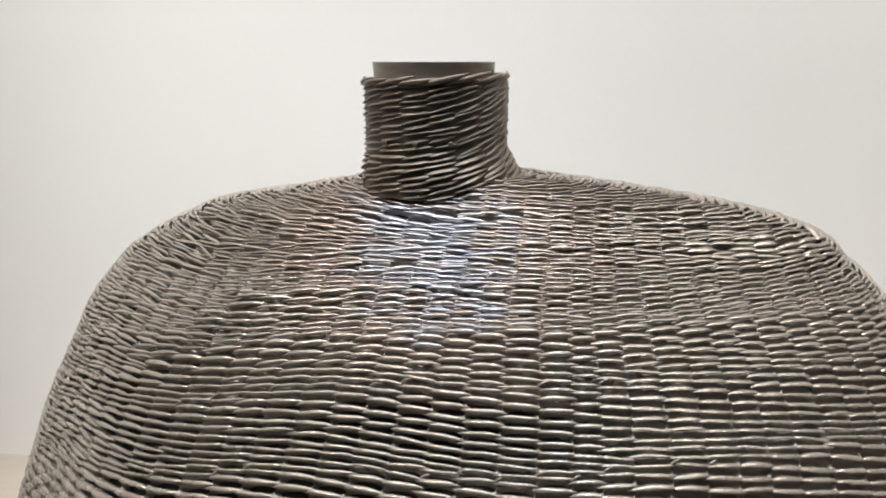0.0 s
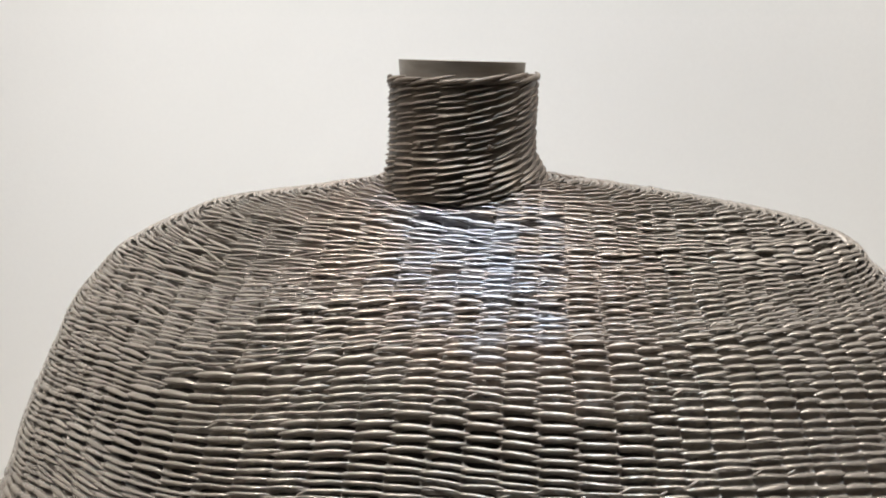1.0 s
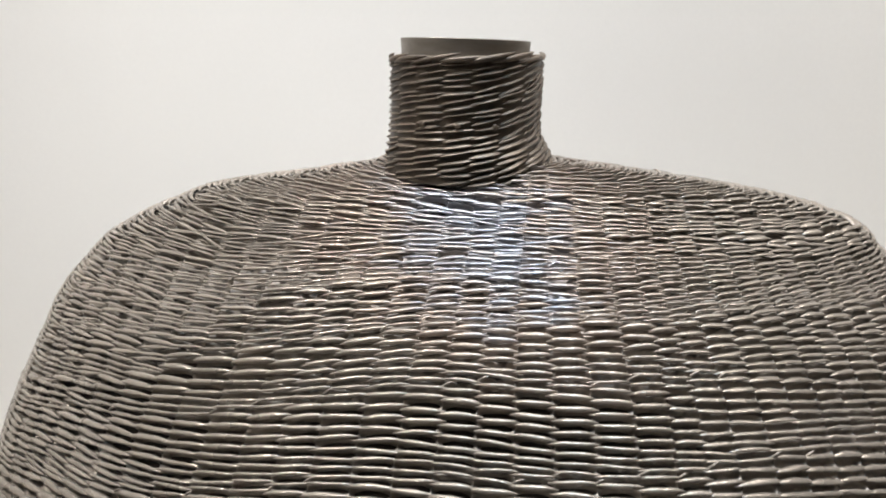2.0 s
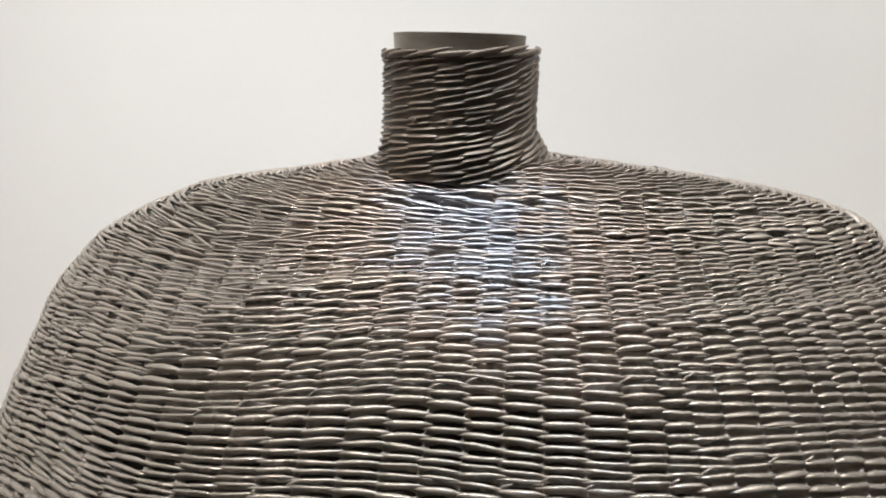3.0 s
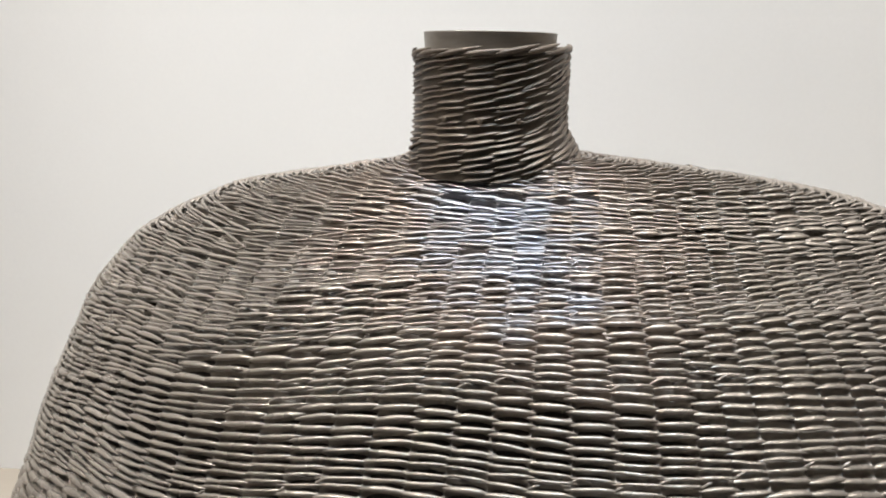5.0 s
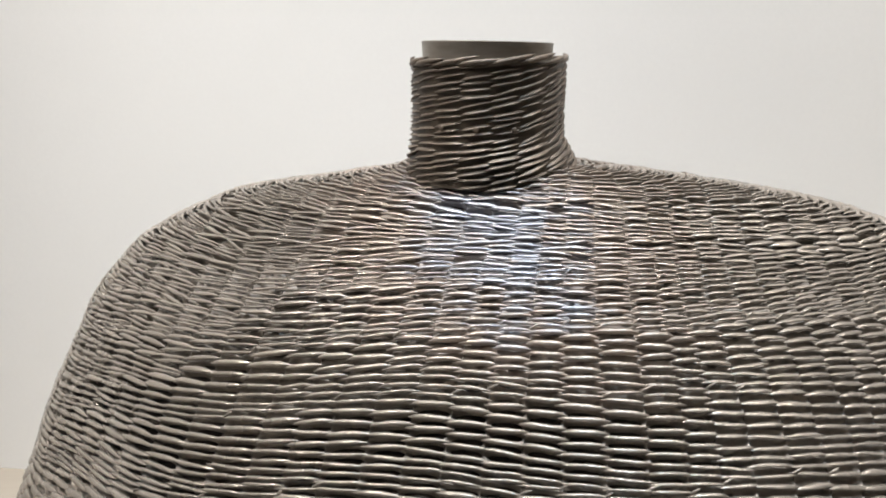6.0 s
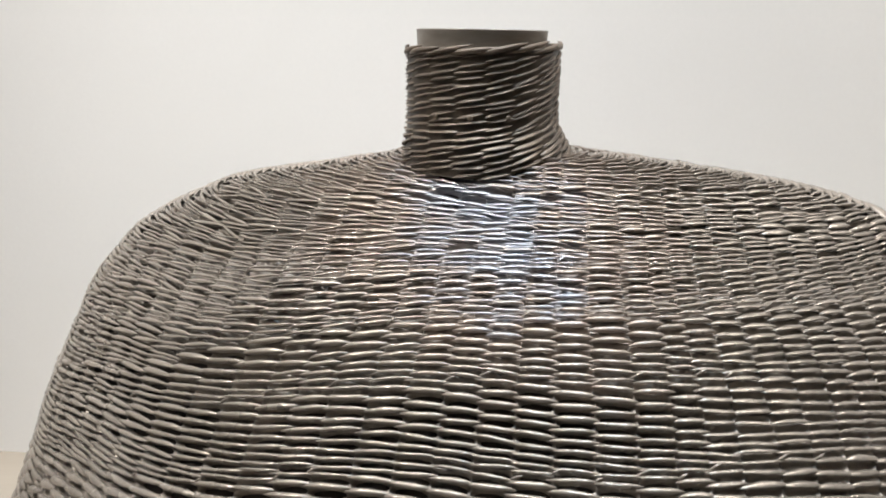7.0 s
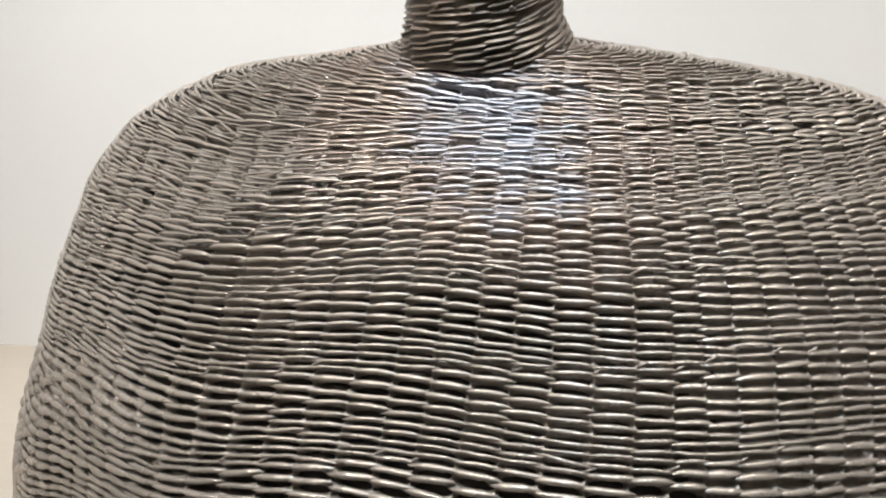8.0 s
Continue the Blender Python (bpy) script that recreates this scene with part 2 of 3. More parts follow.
def place(level, arc):
    """Points and outward directions on the body at (level, arc), both arrays: arc in metres from the front line."""
    level = np.clip(level, 0, LEVELS - 1.001)
    i = level.astype(int)
    a = level - i
    got = []
    for src in (GRID, OUT):
        val = 0
        for k, wt in ((i, 1 - a), (i + 1, a)):
            x = (arc / LONG[k] % 1.0) * STEPS
            j = np.floor(x).astype(int)
            fr = (x - j)[..., None]
            val = val + wt[..., None] * (src[k, j % STEPS] * (1 - fr) + src[k, (j + 1) % STEPS] * fr)
        got.append(val)
    n = got[1] / (np.linalg.norm(got[1], axis=-1, keepdims=True) + 1e-9)
    return got[0], n


# rows of weaving: bands in which the rods start thick and run out thin
FRONT = GRID[:, 0]
front_arc = np.concatenate([[0], np.cumsum(np.linalg.norm(np.diff(FRONT, axis=0), axis=1))])
BANDS = [1.112, 1.065, 1.028, 0.974, 0.922, 0.861, 0.785, 0.705, 0.63, 0.55, 0.47, 0.39, 0.31, 0.23, 0.15, 0.03]
ROWS_AT, BAND_TOP = [], []     # place of each row along the front line, and whether a band starts there
for top, low in zip(BANDS, BANDS[1:]):
    a, b = (np.interp(-h, -WS, front_arc) for h in (top, low))
    n = max(6, int(round((b - a) / 0.0070)))
    n += n % 2
    pitch = np.linspace(1.36, 0.70, n)
    pos = a + (b - a) * (np.cumsum(pitch) - pitch / 2) / pitch.sum()
    ROWS_AT += list(pos)
    BAND_TOP += [k < 2 for k in range(n)]
ROWS_AT = np.array(ROWS_AT)
ROW_LEVEL = np.interp(ROWS_AT, front_arc, np.arange(LEVELS))


# where the seams between the stakes of the front run at the middle height, closer on one side than on the other
SEAMS = np.array([-0.717, -0.643, -0.559, -0.473, -0.400, -0.335, -0.270, -0.206, -0.150, -0.101, -0.053, 0.004,
                  0.049, 0.098, 0.151, 0.190, 0.235, 0.289, 0.329, 0.370, 0.407, 0.450, 0.498, 0.539])


def spacing(level):
    """The distance from stake to stake on the back."""
    w = np.interp(level, np.arange(LEVELS), WS)
    return 0.0475 + 0.0045 * step(1.02, 0.76, w)


def column(j, side):
    """How far from the front line stake number j runs, level by level: the stakes fan out, sway, close up and open."""
    s = spacing(lv)
    if side == 2:              # the two stakes on the ends of the plan
        return TIP[:, 0] + (j % 2) * (LONG - TIP[:, 1] - TIP[:, 0]) + (j // 2) * 4 * s
    if side == 1:
        return j * s + 0.06 * s * np.sin(2.31 * j - 0.019 * lv + 1.0) + BACK + 0.5 * s
    k = np.arange(len(SEAMS) - 1) - 12
    at = np.interp(j, k, (SEAMS[1:] + SEAMS[:-1]) / 2) + 0.0445 * max(0, j - k[-1]) + 0.066 * min(0, j - k[0])
    w = WS[lv.astype(int)]
    fan = np.interp(-w, [-1.1, -1.04, -0.94, -0.885, -0.84, -0.74], [0.8, 0.82, 0.885, 0.945, 1.0, 1.04]) if at > 0 else np.interp(-w, [-1.1, -0.9, -0.84, -0.74], [0.9, 0.95, 1.0, 0.96])
    fan = np.convolve(np.pad(fan, 12, mode="edge"), np.ones(25) / 25, "valid")
    return at * fan + 0.0028 * np.sin(1.13 * j + 0.021 * lv) + 0.0018 * np.sin(2.31 * j - 0.043 * lv + 1.0)


def turned(arc):
    """How far round towards the flanks a place lies, 0 to 1; there the rods close up."""
    return step(0.29, 0.45, arc), step(-0.24, -0.46, arc)


def lean(j, side, level):
    """How the rods slope: a little over the front, drawn over more and more towards the two ends of the shoulders."""
    i = int(level)
    high = float(step(0.80, 0.98, WS[i]))
    if side == 2:
        return -0.5 if j == 0 else 0.15
    if side == 1:
        return 0.0
    f = float(np.interp(j, [-12, 0, 11], [-0.75, 0.0, 0.6]))
    low = 0.085 + 0.05 * float(step(-0.28, -0.75, f)) + 0.05 * float(step(0.2, 0.5, f))
    return low * (1 - high) + high * (0.02 - 0.08 * float(step(0.3, 0.6, f)) + 0.08 * float(step(-0.2, -0.6, f)))


lv = np.arange(LEVELS, dtype=float)
rnd = np.random.default_rng(7)
STAKES = []                    # (side, number, levels, arcs)
stitch = []                    # level, arc, reach, radius, amplitude, slope, number, side, band start
for side in (0, 1, 2):
    for j in (range(-48, 49) if side < 2 else (0, 1)):
        arcs = column(j, side)
        if side == 0:
            edge = np.where(LONG > 1.5, -0.4, 0.5) * spacing(lv)
            ok = (arcs < TIP[:, 0] + edge) & (arcs > -TIP[:, 1] - edge)
        elif side == 2:
            ok = LONG > 1.5
        else:
            edge = np.where(LONG > 1.5, 0.4 * spacing(lv), 0.004)
            ok = (arcs > TIP[:, 0] + edge) & (arcs < LONG - TIP[:, 1] - edge)
        if ok.sum() < 12:
            continue
        first = int(np.argmax(ok))
        STAKES.append((side, j, lv[first:], arcs[first:]))
        wide = (column(j + 1, side) - column(j - 1, side)) / 2 if side < 2 else spacing(lv)
        pts, _ = place(lv, arcs)
        run = np.concatenate([[0], np.cumsum(np.linalg.norm(np.diff(pts, axis=0), axis=1))])
        spots = []             # run, pitch, band start: where the rods cross this stake
        brow_w = 0.974 - 0.075 * float(turned(np.interp(-0.95, -WS, arcs))[1])
        brow = np.interp(float(np.interp(-brow_w, -WS, lv)), lv, run)
        for n in range(j % 2, len(ROW_LEVEL) - 2, 2):
            l0 = ROW_LEVEL[n - 1] if n else ROW_LEVEL[0] * 0.5
            l1 = ROW_LEVEL[n + 1]
            if l1 < first + 0.4:
                continue
            l0 = max(l0, first - 1.0)
            r0, r1 = np.interp(l0, lv, run), np.interp(l1, lv, run)
            if side == 0 and (r0 + r1) / 2 < brow:
                continue
            m = 1 if side == 0 else max(1, int(round((r1 - r0) / ((0.016, 0.0145)[j] if side == 2 else 0.0142))))
            spots += [(r0 + (r1 - r0) * (k + 0.5) / m, (r1 - r0) / m, BAND_TOP[n]) for k in range(m)]
        if side == 0 and first < np.interp(-brow_w, -WS, lv):       # the shoulders: rods laid close wherever the surface opens
            (at, gap, _), k = spots[0], 0
            close = 0.0128 - 0.0028 * float(step(-0.12, -0.32, arcs[int(np.interp(brow, run, lv))]))
            gap, bare = 0.45 * min(gap, close), False
            while at - gap > run[first]:
                loose = float(step(0.95, 1.03, np.interp(np.interp(at, run, lv), lv, WS)))      # freer weaving round the neck
                q = close * (0.70 + 0.085 * (k % 8)) * rnd.uniform(0.92 - 0.17 * loose, 1.08 + 0.17 * loose)
                bare = rnd.random() < 0.08 * loose and not bare and at - run[first] > 0.05
                q *= 0.55 if bare else 1
                at -= gap + q / 2
                if not bare:
                    spots.append((at, q, k % 8 == 7))
                gap, k = q / 2, k + 1
        for r, q, start in spots:
            at = float(np.interp(r, run, lv))
            s = np.interp(at, lv, wide)
            upper = float(step(0.90, 1.0, WS[int(at)])) if side < 2 else 0.0
            flat, full = turned(np.interp(at, lv, arcs)) if side < 2 else (0.0, 1.0)
            thick = min(0.0056, q * (0.235 - 0.04 * upper - 0.05 * flat * (1 - upper) + 0.02 * full)) * rnd.uniform(0.86 - 0.14 * upper, 1.12)
            if side == 2:
                thick *= (1.1, 1.15)[j]
            stitch.append((at, np.interp(at, lv, arcs), s * ((0.8, 0.72)[j] if side == 2 else 1), thick, rnd.uniform(0.0026, 0.0040),
                           rnd.normal(lean(j, side, at), 0.12 if side == 2 else 0.03 + 0.02 * upper + 0.035 * float(step(0.97, 1.04, WS[int(at)]))), j, side, start))
stitch = np.array(stitch)
SEG, SIDES = 14, 8


def rods(st):
    """Rods bowed over one stake, thick in the middle and run out to a point past the seams beside it: corner points, all at once."""
    at, arc, s, r, amp, slope = (st[:, k][:, None] for k in range(6))
    flat, full = turned(arc)
    # towards the shoulders and flanks the lacquer lies on the rods like a shingle: a long slope above, a sharp lip below
    high = step(0.90, 1.0, np.interp(at, lv, WS))
    lip = 1 - (1 - high) * (1 - 0.55 * full) * (1 - 0.6 * flat)
    reach = rnd.uniform(0.58, 0.67, (len(st), 1)) + 0.05 * lip + 0.2 * step(0.96, 1.03, np.interp(at, lv, WS)) * rnd.random((len(st), 1)) ** 2
    g = np.sin(np.linspace(-1.0, 1.0, SEG + 1) * 1.3)[None, :] / math.sin(1.3)
    x = g * reach + rnd.uniform(-0.03, 0.03, (len(st), 1))
    jig = rnd.normal(0, 0.0008, (len(st), 1)) + rnd.normal(0, 0.0006, (len(st), 1)) * x
    p, n = place(at + 0 * x, arc + x * s)
    t = np.gradient(p, axis=1)
    t /= np.linalg.norm(t, axis=2, keepdims=True) + 1e-9
    b = np.cross(n, t)
    b *= np.where(b[:, SEG // 2, 2] > 0, -1.0, 1.0)[:, None, None]
    drop = -0.0012 - 0.75 * amp * step(0.5, 1.05, np.abs(g))
    p = p + n * drop[..., None] + b * (slope * x * s + jig + 0.0004 * np.sin(5 * x + 40 * arc + 900 * slope))[..., None]
    t = np.gradient(p, axis=1)
    t /= np.linalg.norm(t, axis=2, keepdims=True) + 1e-9
    b = np.cross(n, t)
    b *= np.where(b[:, SEG // 2, 2] > 0, -1.0, 1.0)[:, None, None]
    b /= np.linalg.norm(b, axis=2, keepdims=True) + 1e-9
    ph = rnd.uniform(0, 6.28, (len(st), 3))
    lump = r * (1 + 0.05 * np.sin(7 * x + ph[:, :1]) + 0.03 * np.sin(17 * x + ph[:, 1:2]))
    body = 1 - np.abs(g) ** (2.8 - 1.0 * lip)
    above = lump * (0.12 + 0.98 * body) * (1 + (0.7 + 0.35 * flat) * lip)
    below = lump * (0.12 + 0.80 * body) * (1 - 0.35 * lip)
    proud = lump * (0.25 + 0.95 * body) * (1 - (0.35 * flat + 0.25 * full) * (1 - 0.7 * high))
    hang = 0.75 * lip * lump * body
    ang = np.linspace(0, 2 * np.pi, SIDES + 1)[:-1][None, None, :]
    side = np.sin(ang) * np.where(np.sin(ang) > 0, below[:, :, None], above[:, :, None]) + hang[:, :, None] * np.maximum(np.cos(ang), 0)
    v = p[:, :, None] + n[:, :, None] * (np.cos(ang) * proud[:, :, None])[..., None] + b[:, :, None] * side[..., None]
    return v + rnd.normal(0, 0.00012, v.shape)


def tube_faces(seg, sides):
    return [(i * sides + k, i * sides + (k + 1) % sides, (i + 1) * sides + (k + 1) % sides, (i + 1) * sides + k)
            for i in range(seg) for k in range(sides)] + [tuple(range(sides))[::-1], tuple(seg * sides + k for k in range(sides))]


def joined(name, verts, mat):
    """One mesh of many tubes; verts: (pieces, rings, sides, 3)."""
    m, rings, sides, _ = verts.shape
    k = np.arange(sides)
    i = np.arange(rings - 1)[:, None]
    quad = np.stack([i * sides + k, i * sides + (k + 1) % sides, (i + 1) * sides + (k + 1) % sides, (i + 1) * sides + k], -1).reshape(-1, 4)
    quad = (quad[None] + (np.arange(m) * rings * sides)[:, None, None]).reshape(-1)
    me = bpy.data.meshes.new(name)
    me.vertices.add(m * rings * sides)
    me.vertices.foreach_set("co", verts.reshape(-1))
    me.loops.add(len(quad))
    me.loops.foreach_set("vertex_index", quad)
    me.polygons.add(len(quad) // 4)
    me.polygons.foreach_set("loop_start", np.arange(0, len(quad), 4))
    me.polygons.foreach_set("use_smooth", np.ones(len(quad) // 4, bool))
    me.materials.append(mat)
    me.update()
    me.validate()
    return me


vessel = tagged(new("woven_vessel"), "large bottle-shaped vessel woven of glossy grey-brown rods", "vessel")

# dark sheet under the weaving: stands in for the shade of the hollow inside
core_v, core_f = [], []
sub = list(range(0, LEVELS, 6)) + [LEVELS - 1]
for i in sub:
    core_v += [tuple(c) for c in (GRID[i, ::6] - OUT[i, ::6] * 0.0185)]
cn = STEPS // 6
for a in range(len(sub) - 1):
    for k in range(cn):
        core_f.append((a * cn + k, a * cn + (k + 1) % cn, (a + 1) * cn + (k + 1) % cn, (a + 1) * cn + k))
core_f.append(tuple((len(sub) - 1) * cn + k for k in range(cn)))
part("shade_core", mesh_of("shade_core", core_v, core_f, SHADE_CORE), vessel, "dark brown sheet standing in for the shade behind the weaving")


# the thick lacquer that bridges the rods and leaves a lens-shaped hollow under each of them
strips_v, strips_f, count = [], [], 0
FINE = np.array([-0.5, -0.46, -0.42, -0.37, -0.31, -0.24, -0.12, 0.0, 0.12, 0.24, 0.31, 0.37, 0.42, 0.46, 0.5])
for side, j, l, a in STAKES:
    mine = stitch[(stitch[:, 7] == side) & (stitch[:, 6] == j)]
    mine = mine[np.argsort(mine[:, 0])]
    if side == 0:
        deep = int(np.searchsorted(-WS, -0.62))
        half = np.concatenate([np.arange(l[0], deep, 0.3), np.arange(max(l[0], deep), l[-1], 1.0)])
    else:
        half = np.arange(l[0], l[-1], 1.5)
    across = FINE if side == 0 else FINE[::2]
    reach = 1.3 * spacing(l) if side == 2 else (column(j + 1, side) - column(j - 1, side))[-len(l):] / 2
    left = reach if side == 2 else a - column(j - 1, side)[-len(l):]
    right = reach if side == 2 else column(j + 1, side)[-len(l):] - a
    mid_, left, right = (np.interp(half, l, q)[:, None] for q in (a, left, right))
    off = np.where(across[None] < 0, left, right) * across[None]
    arc = mid_ + off
    lev = half[:, None] + 0 * arc
    p, n = place(lev, arc)
    h = -0.0060 + 0.0006 * np.sin(lev * 0.9 + 3 * j + 5 * across[None]) + 0.0004 * np.sin(lev * 2.37 + j + 9 * across[None])
    if side == 0 and len(mine) > 2:
        fall = np.linalg.norm(np.gradient(p[:, len(across) // 2], axis=0), axis=1) / np.gradient(half)   # metres from level to level
        tilt = np.interp(half, mine[:, 0], mine[:, 5])
        place_in = np.interp(lev - (tilt / np.maximum(fall, 1e-4))[:, None] * off, mine[:, 0], np.arange(len(mine)))
        cell = np.floor(place_in).astype(int)
        f = place_in - cell
        chance = rnd.random(len(mine) + 1)[cell]
        height = np.interp(lev, lv, WS)
        upper = step(0.90, 1.0, height)
        flat, full = turned(arc)
        # under the shoulders many hollows are filled; on the flanks they stay shallow
        size = 1 - upper * (0.05 + (0.5 - 0.3 * step(-0.1, 0.1, arc)) * step(0.5, 0.9, chance)) - (0.5 * flat + (0.3 - 0.1 * step(0.80, 0.88, height)) * full) * (1 - upper) - 0.22 * chance * (1 - upper)
        # deep hollows drop behind the dark sheet, so its shade colour shows
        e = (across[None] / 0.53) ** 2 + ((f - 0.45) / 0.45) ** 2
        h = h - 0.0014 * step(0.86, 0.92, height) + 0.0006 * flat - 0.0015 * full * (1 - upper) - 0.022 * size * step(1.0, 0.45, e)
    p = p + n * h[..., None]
    m, k = arc.shape
    idx = (np.arange(m - 1)[:, None] * k + np.arange(k - 1)[None]).reshape(-1) + count
    strips_v.append(p.reshape(-1, 3))
    strips_f.append(np.stack([idx, idx + 1, idx + k + 1, idx + k], 1))
    count += m * k
part("coat", mesh_of("coat", np.vstack(strips_v).tolist(), np.vstack(strips_f).tolist(), GLAZE), vessel, "taupe lacquer bridging the rods of the weaving", "stuff")

VERTS = rods(stitch)
level_w = np.interp(stitch[:, 0], lv, WS)
near = (stitch[:, 7] == 0) & (np.abs(stitch[:, 6] - 1) <= 10) & (level_w > 0.75) & (level_w < 0.90)
pick = np.where(near)[0][:300]
rest = np.ones(len(stitch), bool)
rest[pick] = False
ends = stitch[:, 7] == 2
part("end_weave", joined("end_weave", VERTS[ends], GLAZE), vessel, "duller rods crossed over the ends of the shoulders", "stuff")
part("rod_weave", joined("rod_weave", VERTS[rest & ~ends], ROD), vessel, "closely woven glossy grey-brown rods", "stuff")
faces = tube_faces(SEG, SIDES)
for k in pick:
    part("rod", mesh_of("rod", VERTS[k].reshape(-1, 3).tolist(), faces, ROD), vessel)

# rod ends that stick out where a new band begins
tips = stitch[(stitch[:, 8] > 0) & (stitch[:, 7] == 0) & (np.abs(stitch[:, 6]) < 11) & (rnd.random(len(stitch)) < 0.5)].copy()
tips[:, 0] -= 1.6
p0, n0 = place(tips[:, 0], tips[:, 1] + tips[:, 2] * 0.42)
p1, _ = place(tips[:, 0] - 0.6, tips[:, 1] + tips[:, 2] * (0.42 + rnd.uniform(0.16, 0.34, len(tips))))
line = p0[:, None] + (p1 - p0)[:, None] * np.linspace(0, 1, 4)[None, :, None] + n0[:, None] * np.array([-0.003, 0.0, 0.002, 0.0022])[None, :, None]
bb = np.cross(n0, p1 - p0)
bb /= np.linalg.norm(bb, axis=1, keepdims=True) + 1e-9
ang = np.linspace(0, 2 * np.pi, 7)[:-1]
tv = line[:, :, None] + (np.array([1, 1, 0.9, 0.3]) * 0.0017)[None, :, None, None] * (
    n0[:, None, None] * np.cos(ang)[None, None, :, None] + bb[:, None, None] * np.sin(ang)[None, None, :, None])
part("rod_end", joined("rod_end", tv, ROD), vessel, "short cut rod ends between the bands", "stuff")

# ---- the neck ----
NR, NZ0, NZ1 = 0.1268, 1.080, 1.276


def lathe(profile, steps, mat, name, shift=0.0):
    v, f = [], []
    for r, z in profile:
        v += [(NECK[0] + shift + r * math.cos(2 * math.pi * k / steps), NECK[1] + r * math.sin(2 * math.pi * k / steps), z) for k in range(steps)]
    for a in range(len(profile) - 1):
        for k in range(steps):
            f.append((a * steps + k, a * steps + (k + 1) % steps, (a + 1) * steps + (k + 1) % steps, (a + 1) * steps + k))
    return mesh_of(name, v, f, mat)


def flared(profile, steps, mat, name):
    """The neck's shell: drawn out at its foot on the one side where it leans over."""
    me = lathe(profile, steps, mat, name)
    for v in me.vertices:
        dx, dy = v.co.x - NECK[0], v.co.y - NECK[1]
        r = math.hypot(dx, dy)
        k = 1 + (0.004 + 0.019 * max(0, dx / r)) * float(step(1.165, 1.105, v.co.z)) / r
        k += 0.004 * math.sin(v.co.z * 260 + 3 * math.atan2(dy, dx)) * math.sin(5 * math.atan2(dy, dx))
        v.co.x, v.co.y = NECK[0] + dx * k, NECK[1] + dy * k
    return me


neck = part("neck", flared([(0.127, 1.08), (0.1255, 1.095), (0.1243, 1.11), (0.124, 1.125), (0.1237, 1.14), (0.1235, 1.155), (0.1235, 1.17), (0.1235, 1.19), (0.1235, 1.21), (0.1235, 1.23), (0.1235, 1.25), (0.1235, 1.271), (0.117, 1.275), (0.104, 1.268)], 72, NECKMAT, "neck"),
            vessel, "short neck wrapped in slanting rods")
NCOL = 17


SHELF = np.array([(1.0, 0.1), (0.75, 0.6), (0.1, 0.8), (-0.7, 0.6), (-0.7, -3.0), (-0.1, -2.9), (0.4, -1.6), (0.85, -0.5)])   # a rod with the lacquer that clings above it


def neck_rods():
    """Slanting rod pieces round the neck: corner points."""
    out = []
    x = 0.61 * np.linspace(-1, 1, SEG + 1)
    for j in range(NCOL):
        az = 2 * math.pi * j / NCOL - math.pi / 2 + 0.1
        rise = 0.0048 + 0.0070 * step(-0.6, 0.9, math.sin(az + math.pi / 2 - 0.2))
        z = NZ0 + 0.004 + (0.0075 if j % 2 else 0)
        while z + 0.9 * rise < NZ1 + 0.005 * math.cos(az) - 0.001:
            a = az + rnd.uniform(-0.03, 0.03) + x * rnd.uniform(0.9, 1.15) * 2 * math.pi / NCOL
            bulge = 0.0014 * (1 - 2.4 * step(0.1, 0.72, np.abs(x))) - 0.0042 + 0.0004 * np.sin(7 * x + z * 900) * rnd.uniform(0.8, 1.2)
            flare = (0.007 + 0.019 * max(0, math.cos(az))) * step(1.165, 1.105, z)
            rr = NR + 0.0010 + flare + bulge
            zz = z + (rise + rnd.normal(0, 0.0014)) * x * 1.5 + rnd.normal(0, 0.001)
            pts = np.stack([NECK[0] + rr * np.cos(a), NECK[1] + rr * np.sin(a), zz], 1)
            n = np.stack([np.cos(a), np.sin(a), 0 * a], 1)
            t = np.gradient(pts, axis=0)
            t /= np.linalg.norm(t, axis=1, keepdims=True)
            b = np.cross(n, t)
            rad = rnd.uniform(0.0009, 0.0014) * (1 - 0.55 * step(0.3, 0.62, np.abs(x)))
            out.append(pts[:, None] + rad[:, None, None] * (2.8 * n[:, None] * SHELF[None, :, :1] - b[:, None] * SHELF[None, :, 1:]))
            z += rnd.uniform(0.0088, 0.0124)
    return np.array(out)


around = neck_rods()
front = around[:, SEG // 2, 0, 1] < NECK[1] + 0.03
for v in around[front]:
    part("rod", mesh_of("rod", v.reshape(-1, 3).tolist(), faces, SHADED_ROD), neck)
part("rod_weave", joined("rod_weave", around[~front], SHADED_ROD), neck, "rods round the far side of the neck, coloured as in shade", "stuff")

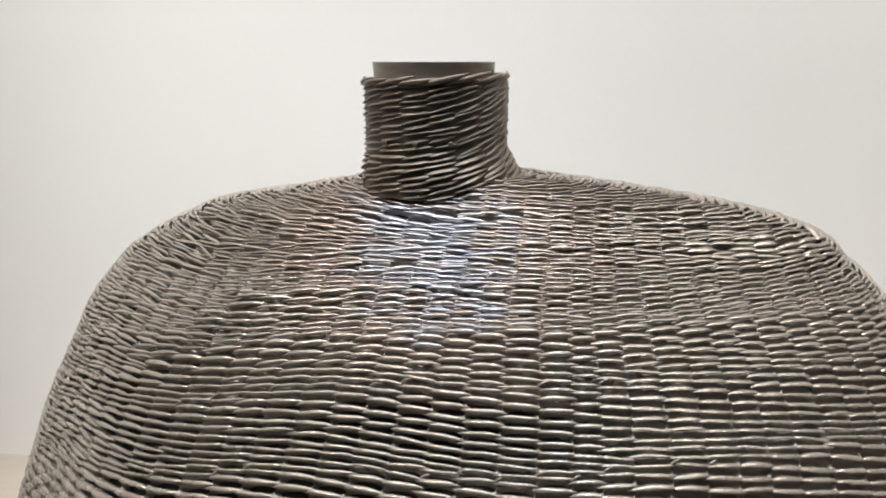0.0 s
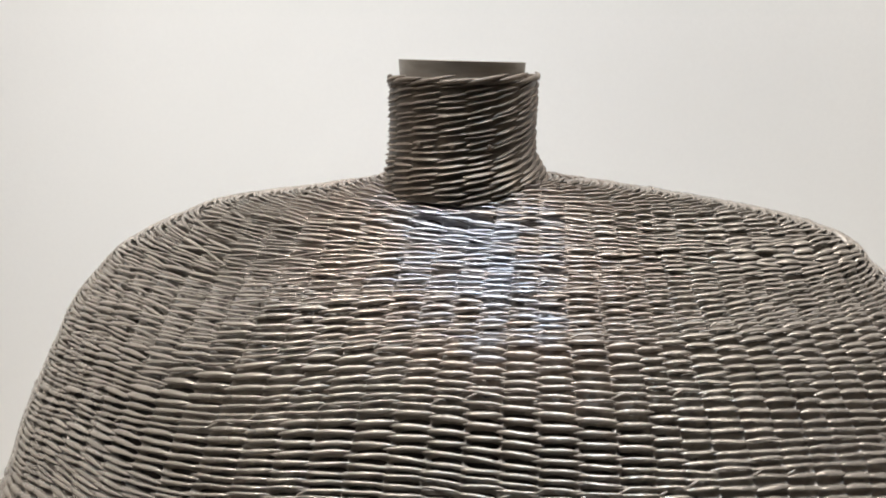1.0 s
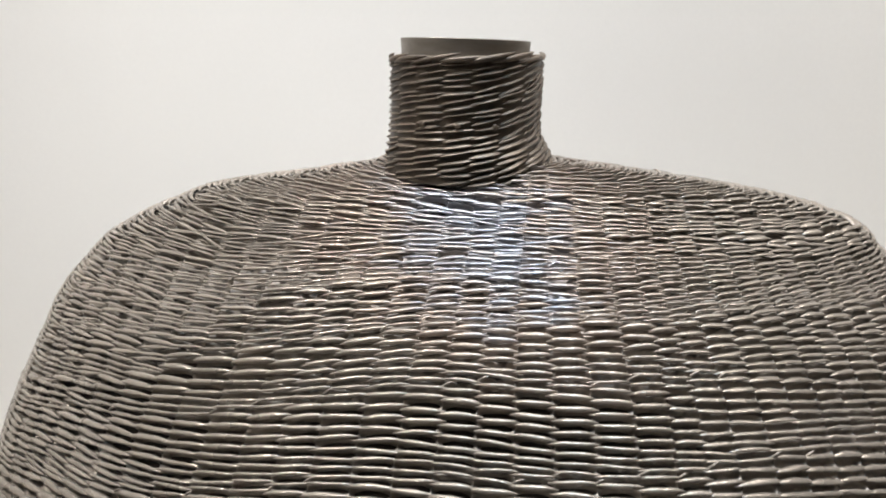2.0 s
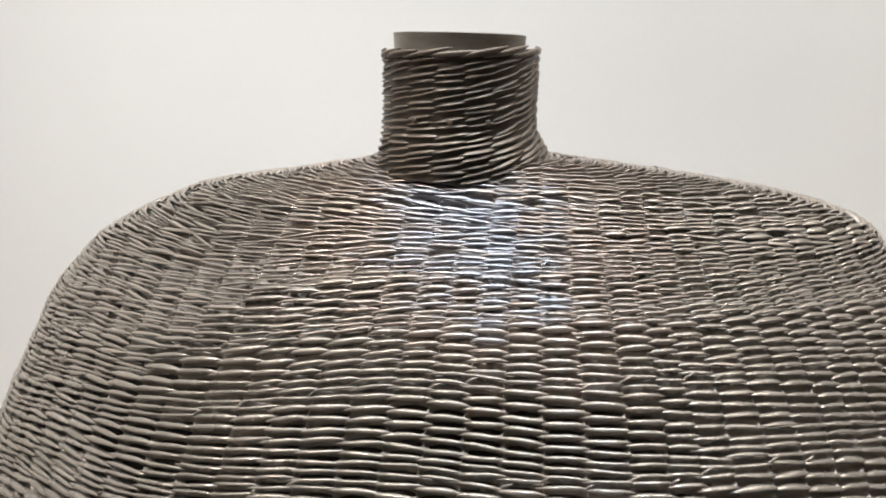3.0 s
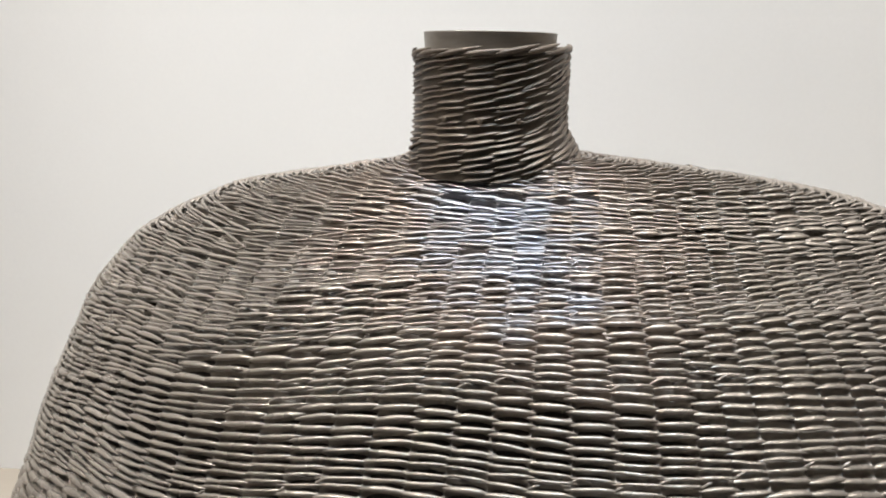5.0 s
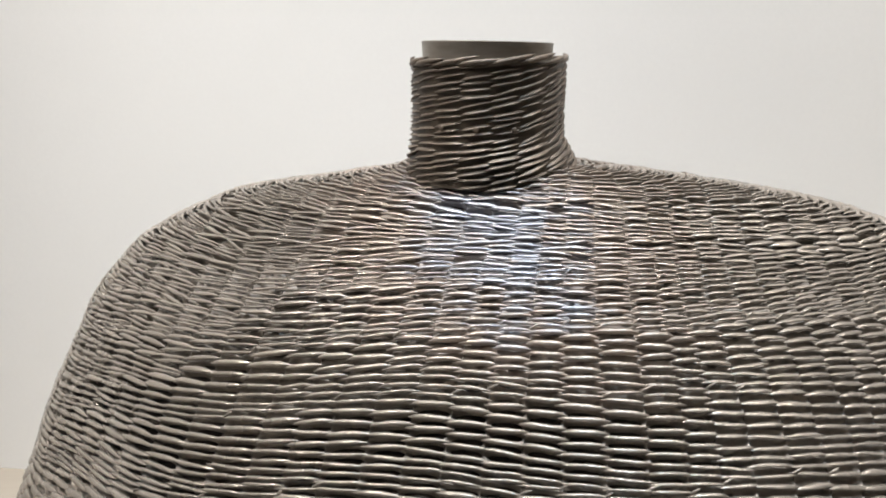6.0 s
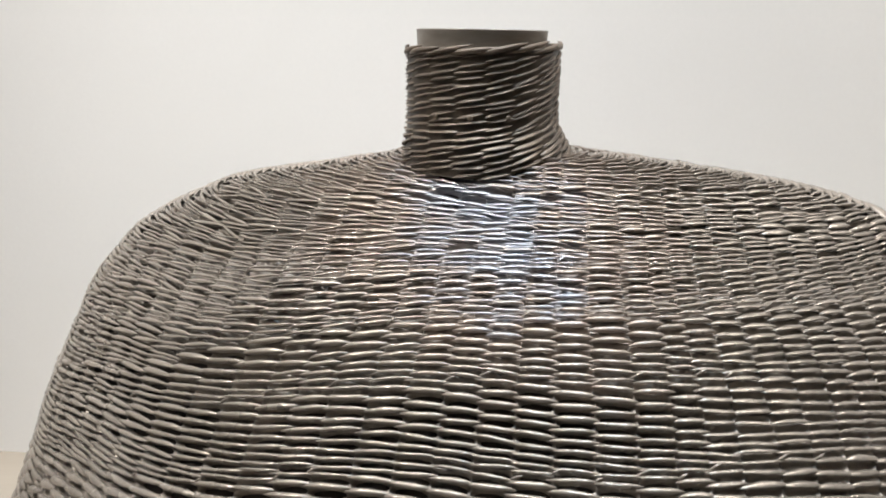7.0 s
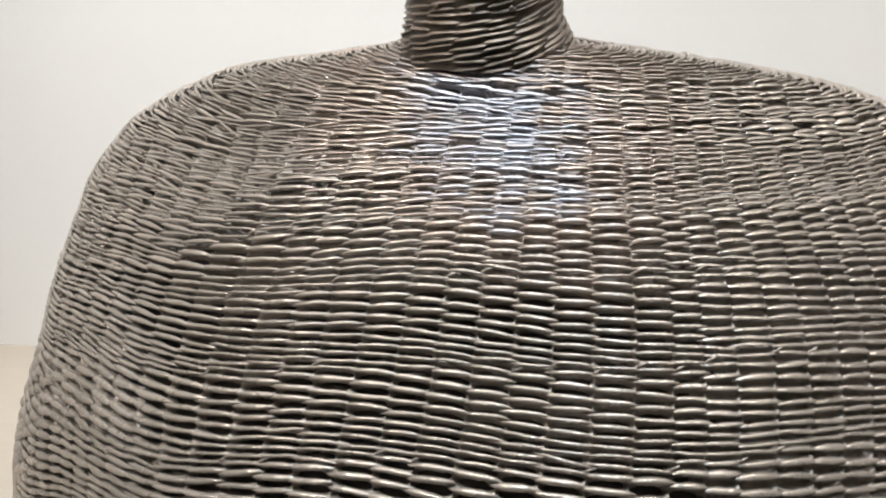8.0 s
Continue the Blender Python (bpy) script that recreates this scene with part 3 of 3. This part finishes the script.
# rods rolled round the top edge of the weaving
for k in range(17):
    a0 = 2 * math.pi * k / 17 + rnd.uniform(-0.05, 0.05)
    a = a0 + np.linspace(-0.36, 0.36, SEG + 1)
    x = np.linspace(-1, 1, SEG + 1)
    rr = 0.1230 + rnd.uniform(0.002, 0.005) * np.cos(np.pi * x / 2)
    zz = NZ1 + 0.005 * np.cos(a) + rnd.uniform(0.003, 0.008) * x - 0.002 + rnd.normal(0, 0.001)
    pts = np.stack([NECK[0] + rr * np.cos(a), NECK[1] + rr * np.sin(a), zz], 1)
    n = np.stack([np.cos(a), np.sin(a), 0 * a], 1)
    b = np.array([[0, 0, 1.0]]) + 0 * n
    rad = rnd.uniform(0.0036, 0.0048) * (1 - 0.75 * np.abs(x) ** 2)
    g = np.linspace(0, 2 * np.pi, SIDES + 1)[:-1]
    v = pts[:, None] + rad[:, None, None] * (n[:, None] * np.cos(g)[None, :, None] + b[:, None] * np.sin(g)[None, :, None])
    part("edge_rod", mesh_of("edge_rod", v.reshape(-1, 3).tolist(), faces, SHADED_ROD), neck)

# steel tube that stands in the mouth
part("rim", lathe([(0.1015, 1.05), (0.1035, 1.25), (0.1068, 1.3005), (0.1075, 1.302), (0.1055, 1.3025), (0.1038, 1.301), (0.1005, 1.25), (0.0985, 1.05)], 96, STEEL, "rim", -0.003),
     vessel, "plain dull steel tube standing in the mouth")

# three nail heads in the neck
for az in (-130.0, -104.5, -78.5):
    c, s = math.cos(radians(az)), math.sin(radians(az))
    bm = bmesh.new()
    bmesh.ops.create_uvsphere(bm, u_segments=12, v_segments=8, radius=0.0046)
    bmesh.ops.scale(bm, verts=bm.verts, vec=(1, 1, 0.4))
    bmesh.ops.transform(bm, verts=bm.verts, matrix=Matrix.Translation((NECK[0] + 0.1300 * c, NECK[1] + 0.1300 * s, 1.172))
                        @ Vector((c, s, 0)).to_track_quat("Z", "Y").to_matrix().to_4x4())
    me = bpy.data.meshes.new("nail_head")
    bm.to_mesh(me)
    bm.free()
    me.polygons.foreach_set("use_smooth", [True] * len(me.polygons))
    me.materials.append(SHADED_ROD)
    part("nail_head", me, neck, "small round dark nail head")
